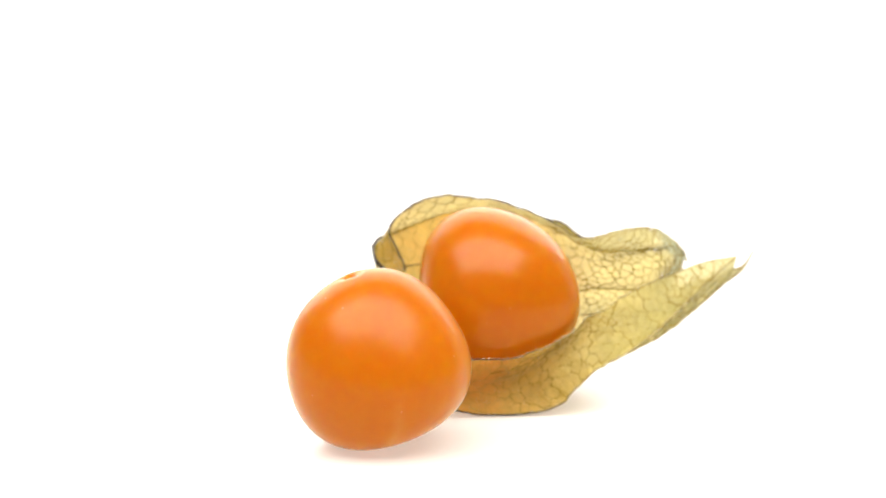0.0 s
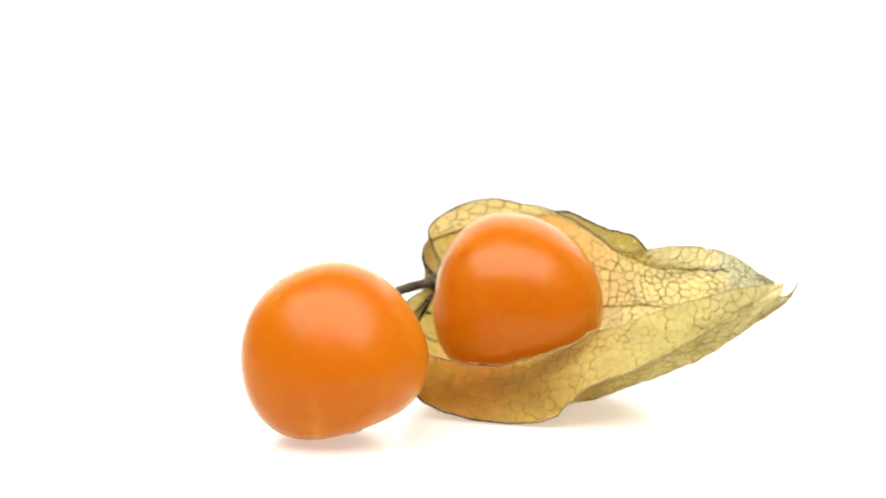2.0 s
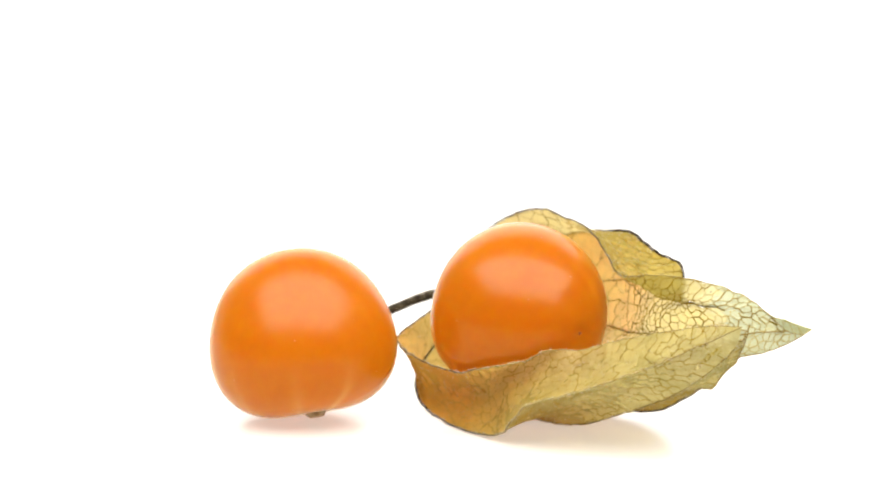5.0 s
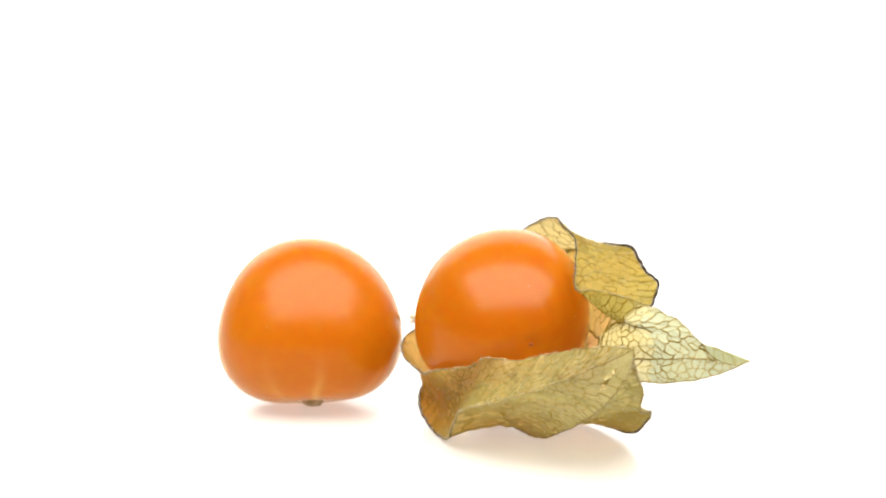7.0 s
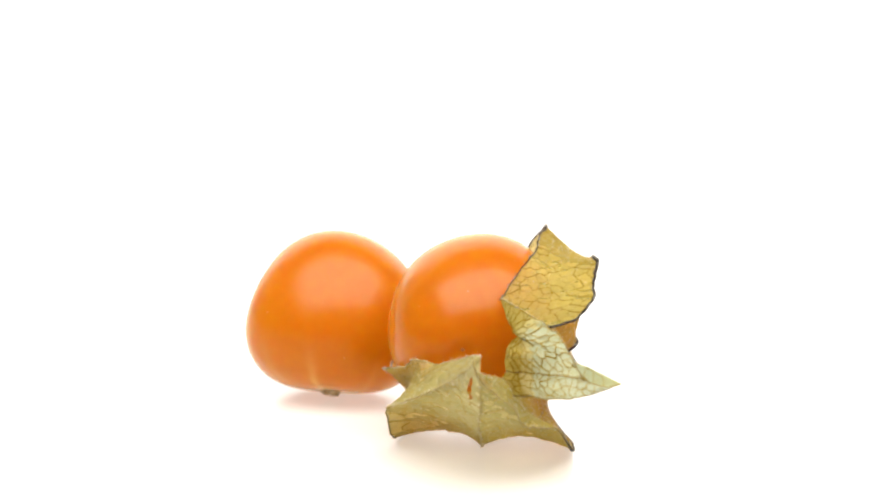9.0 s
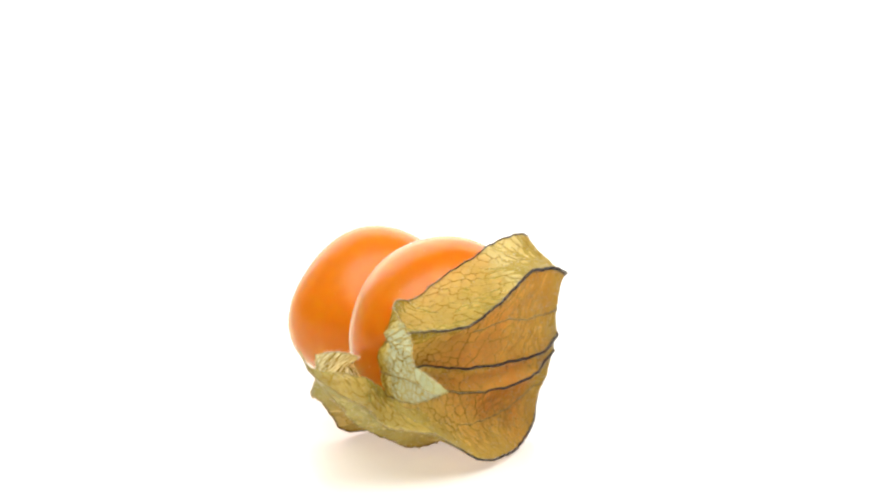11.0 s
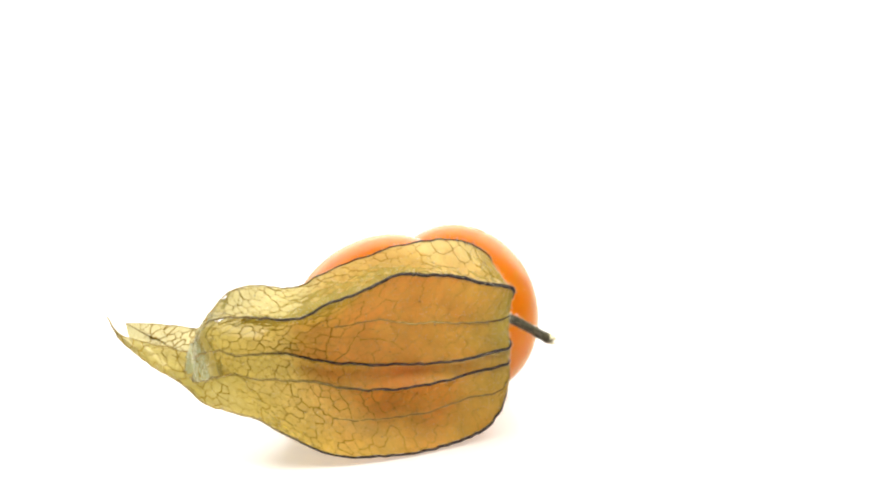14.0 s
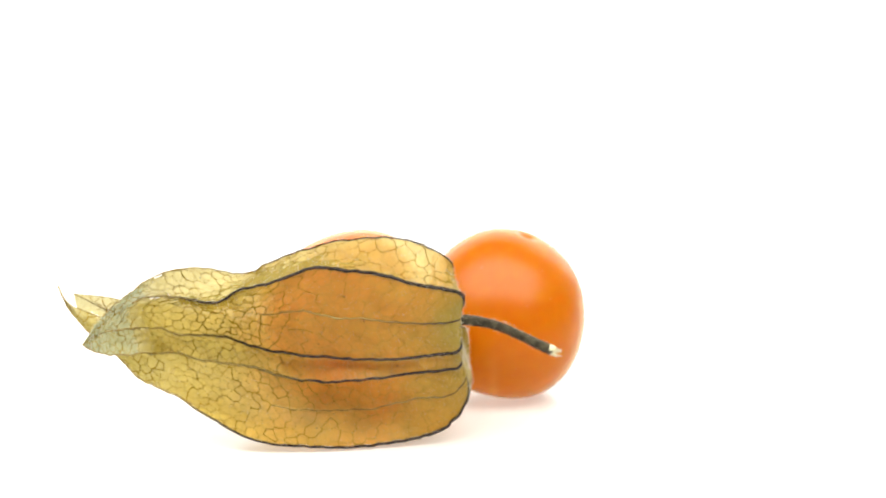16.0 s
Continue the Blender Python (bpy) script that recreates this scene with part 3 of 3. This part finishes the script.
        ring = [bm.verts.new((p + o) * MM) for o in (side, lift * 0.8 - side * 0.5, -lift * 0.8 - side * 0.5)]
        top = bm.verts.new(end * MM)
        for k in range(3):
            bm.faces.new((ring[k], ring[(k + 1) % 3], top))
    tagged(part("fuzz", bm, FUZZ, ob, "fine pale down"), kind="stuff")
    return ob


def rib(parent, key, r0, r1, fade, fuzz=0, until=1.0):
    """A raised rib along a panel's edge: dark and furry near the stem, pale and thin past fade."""
    full = edge(key)
    if key in MIDS:
        full = np.array([wrinkle(Vector(p), 1.0, i, {"M": 2, "P34": 4}[key]) for i, p in enumerate(spline(MIDS[key], NU))])
    line = spline(full[:int(NU * until)], NU)
    w = np.linspace(0, until, NU)
    bm = bmesh.new()
    tone = bm.verts.layers.float.new("tone")
    radii = (r0 + (r1 - r0) * w ** 1.2) * np.minimum(1, 0.5 + w * 8)
    pts = [Vector(p) + Vector(noise.noise_vector(Vector(p) * 1.6)) * 0.03 for p in line]
    if key != "L":
        for i, p in enumerate(pts):
            out = Vector((0, p.y - 10, p.z - 10)).normalized()
            p += out * radii[i] * ((1.3 if key in MIDS else 1.1) if w[i] < 0.7 else 0.0)
    pts = [Vector((p.x, p.y, max(p.z, 0.12) + LIFT)) for p in pts]
    rings = tube(bm, pts, radii, 6, 0.2)
    for i, ring in enumerate(rings):
        t = min(1, max(0, (w[i] - fade + 0.08) / 0.16))
        for v in ring:
            v[tone] = t
    ob = part("rib", bm, RIB, parent)
    if fuzz:
        rnd = random.Random(len(key) * 17 + fuzz)
        bm = bmesh.new()
        for _ in range(fuzz):
            i = int(NU * (0.03 + 0.94 * rnd.random() ** 1.3))
            if w[i] > fade + 0.1 and rnd.random() > 0.75:
                continue
            d = Vector((rnd.gauss(0, 1), rnd.gauss(0, 1), rnd.gauss(0, 1))).normalized()
            tip = pts[i] + d * (radii[i] + rnd.uniform(0.10, 0.36) * (1.25 if w[i] < 0.3 else 0.9))
            if tip.z < 0.05:
                continue
            side = d.cross(Vector((0.3, 0.5, 0.8))).normalized() * 0.015
            up = d.cross(side)
            ring = [bm.verts.new((pts[i] + side) * MM), bm.verts.new((pts[i] - side * 0.5 + up * 0.8) * MM), bm.verts.new((pts[i] - side * 0.5 - up * 0.8) * MM)]
            end = bm.verts.new((tip + Vector((rnd.uniform(-1, 1), rnd.uniform(-1, 1), rnd.uniform(-1, 1))) * 0.05) * MM)
            for k in range(3):
                bm.faces.new((ring[k], ring[(k + 1) % 3], end))
        tagged(part("fuzz", bm, FUZZ if key in ("R5", "L", "m5") else BRISTLE, ob, "short grey hairs along the rib"), kind="stuff")
    return ob


def husked_fruit():
    root = thing("physalis", "orange physalis berry lying in its torn, open papery yellow-green husk", "fruit", "physalis fruits")
    d = (Vector((18.5, 8.8, 9.7)) - INNER_AT).normalized()
    bm = berry_mesh(INNER_AT, INNER_FORM, d, [(d, 0.10, 0.30)])
    part("skin", bm, FRESH_SKIN, root, "smooth glossy orange skin")
    at = INNER_AT + Vector((0, 0, LIFT)) + d * (swell(d, INNER_FORM) - 0.31)
    bm = bmesh.new()
    tube(bm, [at - d * 0.05, at + d * 0.03, at + d * 0.06], [0.22, 0.2, 0.05], 10, 0.15)
    part("blossom_scar", bm, SPECK, root, "tiny dark brown speck")
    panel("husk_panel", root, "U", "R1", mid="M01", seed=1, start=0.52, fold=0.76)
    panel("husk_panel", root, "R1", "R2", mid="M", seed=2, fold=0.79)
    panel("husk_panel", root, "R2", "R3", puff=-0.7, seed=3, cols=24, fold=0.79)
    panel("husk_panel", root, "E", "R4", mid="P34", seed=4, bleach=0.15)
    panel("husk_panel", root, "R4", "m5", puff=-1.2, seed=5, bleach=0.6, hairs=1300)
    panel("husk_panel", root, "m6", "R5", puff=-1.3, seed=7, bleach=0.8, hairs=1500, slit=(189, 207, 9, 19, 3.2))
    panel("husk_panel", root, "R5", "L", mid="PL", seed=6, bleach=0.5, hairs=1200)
    for key, r0, r1, fade, fuzz in (("U", 0.095, 0.04, 0.56, 180), ("R1", 0.25, 0.07, 0.74, 200), ("R2", 0.18, 0.07, 0.64, 140), ("R3", 0.18, 0.06, 0.50, 140),
                                    ("R4", 0.20, 0.06, 0.66, 200), ("R5", 0.15, 0.06, 0.52, 260), ("L", 0.09, 0.045, 0.50, 150), ("m5", 0.10, 0.05, 0.2, 120)):
        rib(root, key, r0 * 0.78, r1 * 0.78, fade, fuzz=int(fuzz * 9.0), until=0.82 if key == "R1" else 1.0)
    rib(root, "E", 0.03, 0.075, 0.10)
    for key, until in (("M", 0.50), ("P34", 0.52)):
        rib(root, key, 0.085, 0.022, 0.20, fuzz=200, until=until)
    line = spline([S, (-4.6, 7.0, 11.2), (-7.3, 3.6, 10.1), (-12.0, 0.0, 7.2)], 40)
    bm = bmesh.new()
    tube(bm, line + np.array([0, 0, LIFT]), np.interp(np.linspace(0, 1, 40), [0, 0.15, 0.8, 1], [0.85, 0.5, 0.45, 0.52]), 14, 0.07)
    stem = part("stem", bm, STEM, root, "dry dark brown stem")
    rnd = random.Random(77)
    bm = bmesh.new()
    for _ in range(900):
        i = rnd.randrange(3, 39)
        d = Vector((rnd.gauss(0, 1), rnd.gauss(0, 1), rnd.gauss(0, 1))).normalized()
        p = Vector(line[i]) + Vector((0, 0, LIFT)) + d * 0.3
        side = d.cross(Vector((0.3, 0.5, 0.8))).normalized() * 0.014
        end = bm.verts.new((p + d * rnd.uniform(0.3, 0.6)) * MM)
        a, b, c = (bm.verts.new((p + v) * MM) for v in (side, -side, d.cross(side)))
        for f in ((a, b, end), (b, c, end), (c, a, end)):
            bm.faces.new(f)
    tagged(part("fuzz", bm, FUZZ, stem, "short pale hairs on the stem"), kind="stuff")
    # the cut end: a slanted pale core with a few torn fibres
    bm = bmesh.new()
    tube(bm, [Vector((-11.68, 0.26, 7.41 + LIFT)), Vector((-12.05, -0.04, 7.19 + LIFT)), Vector((-12.5, -0.42, 7.0 + LIFT))], [0.50, 0.55, 0.18], 12, 0.2)
    for _ in range(16):
        p = Vector((-12.0, -0.05, 7.15 + LIFT)) + Vector((rnd.gauss(0, 0.16), rnd.gauss(0, 0.16), rnd.gauss(0, 0.22)))
        d = Vector((-1.0, -0.85, -0.5)) + Vector((rnd.gauss(0, 0.3), rnd.gauss(0, 0.3), rnd.gauss(0, 0.45)))
        tube(bm, [p, p + d * 0.35, p + d * rnd.uniform(0.45, 0.7)], [0.10, 0.08, 0.02], 5, 0.2)
    part("cut_end", bm, CUT, stem, "pale frayed cut stem end")
    return root


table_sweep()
LOOSE = loose_berry()
HUSKED = husked_fruit()


# ---------------------------------------------------------------- the turntable's turn
def motions():
    rows = [(t / 2, pose(0, 0, 0, 0, 0, -12.0 * t / 2)) for t in range(33)]
    walk(LOOSE, rows)
    walk(HUSKED, rows)


motions()
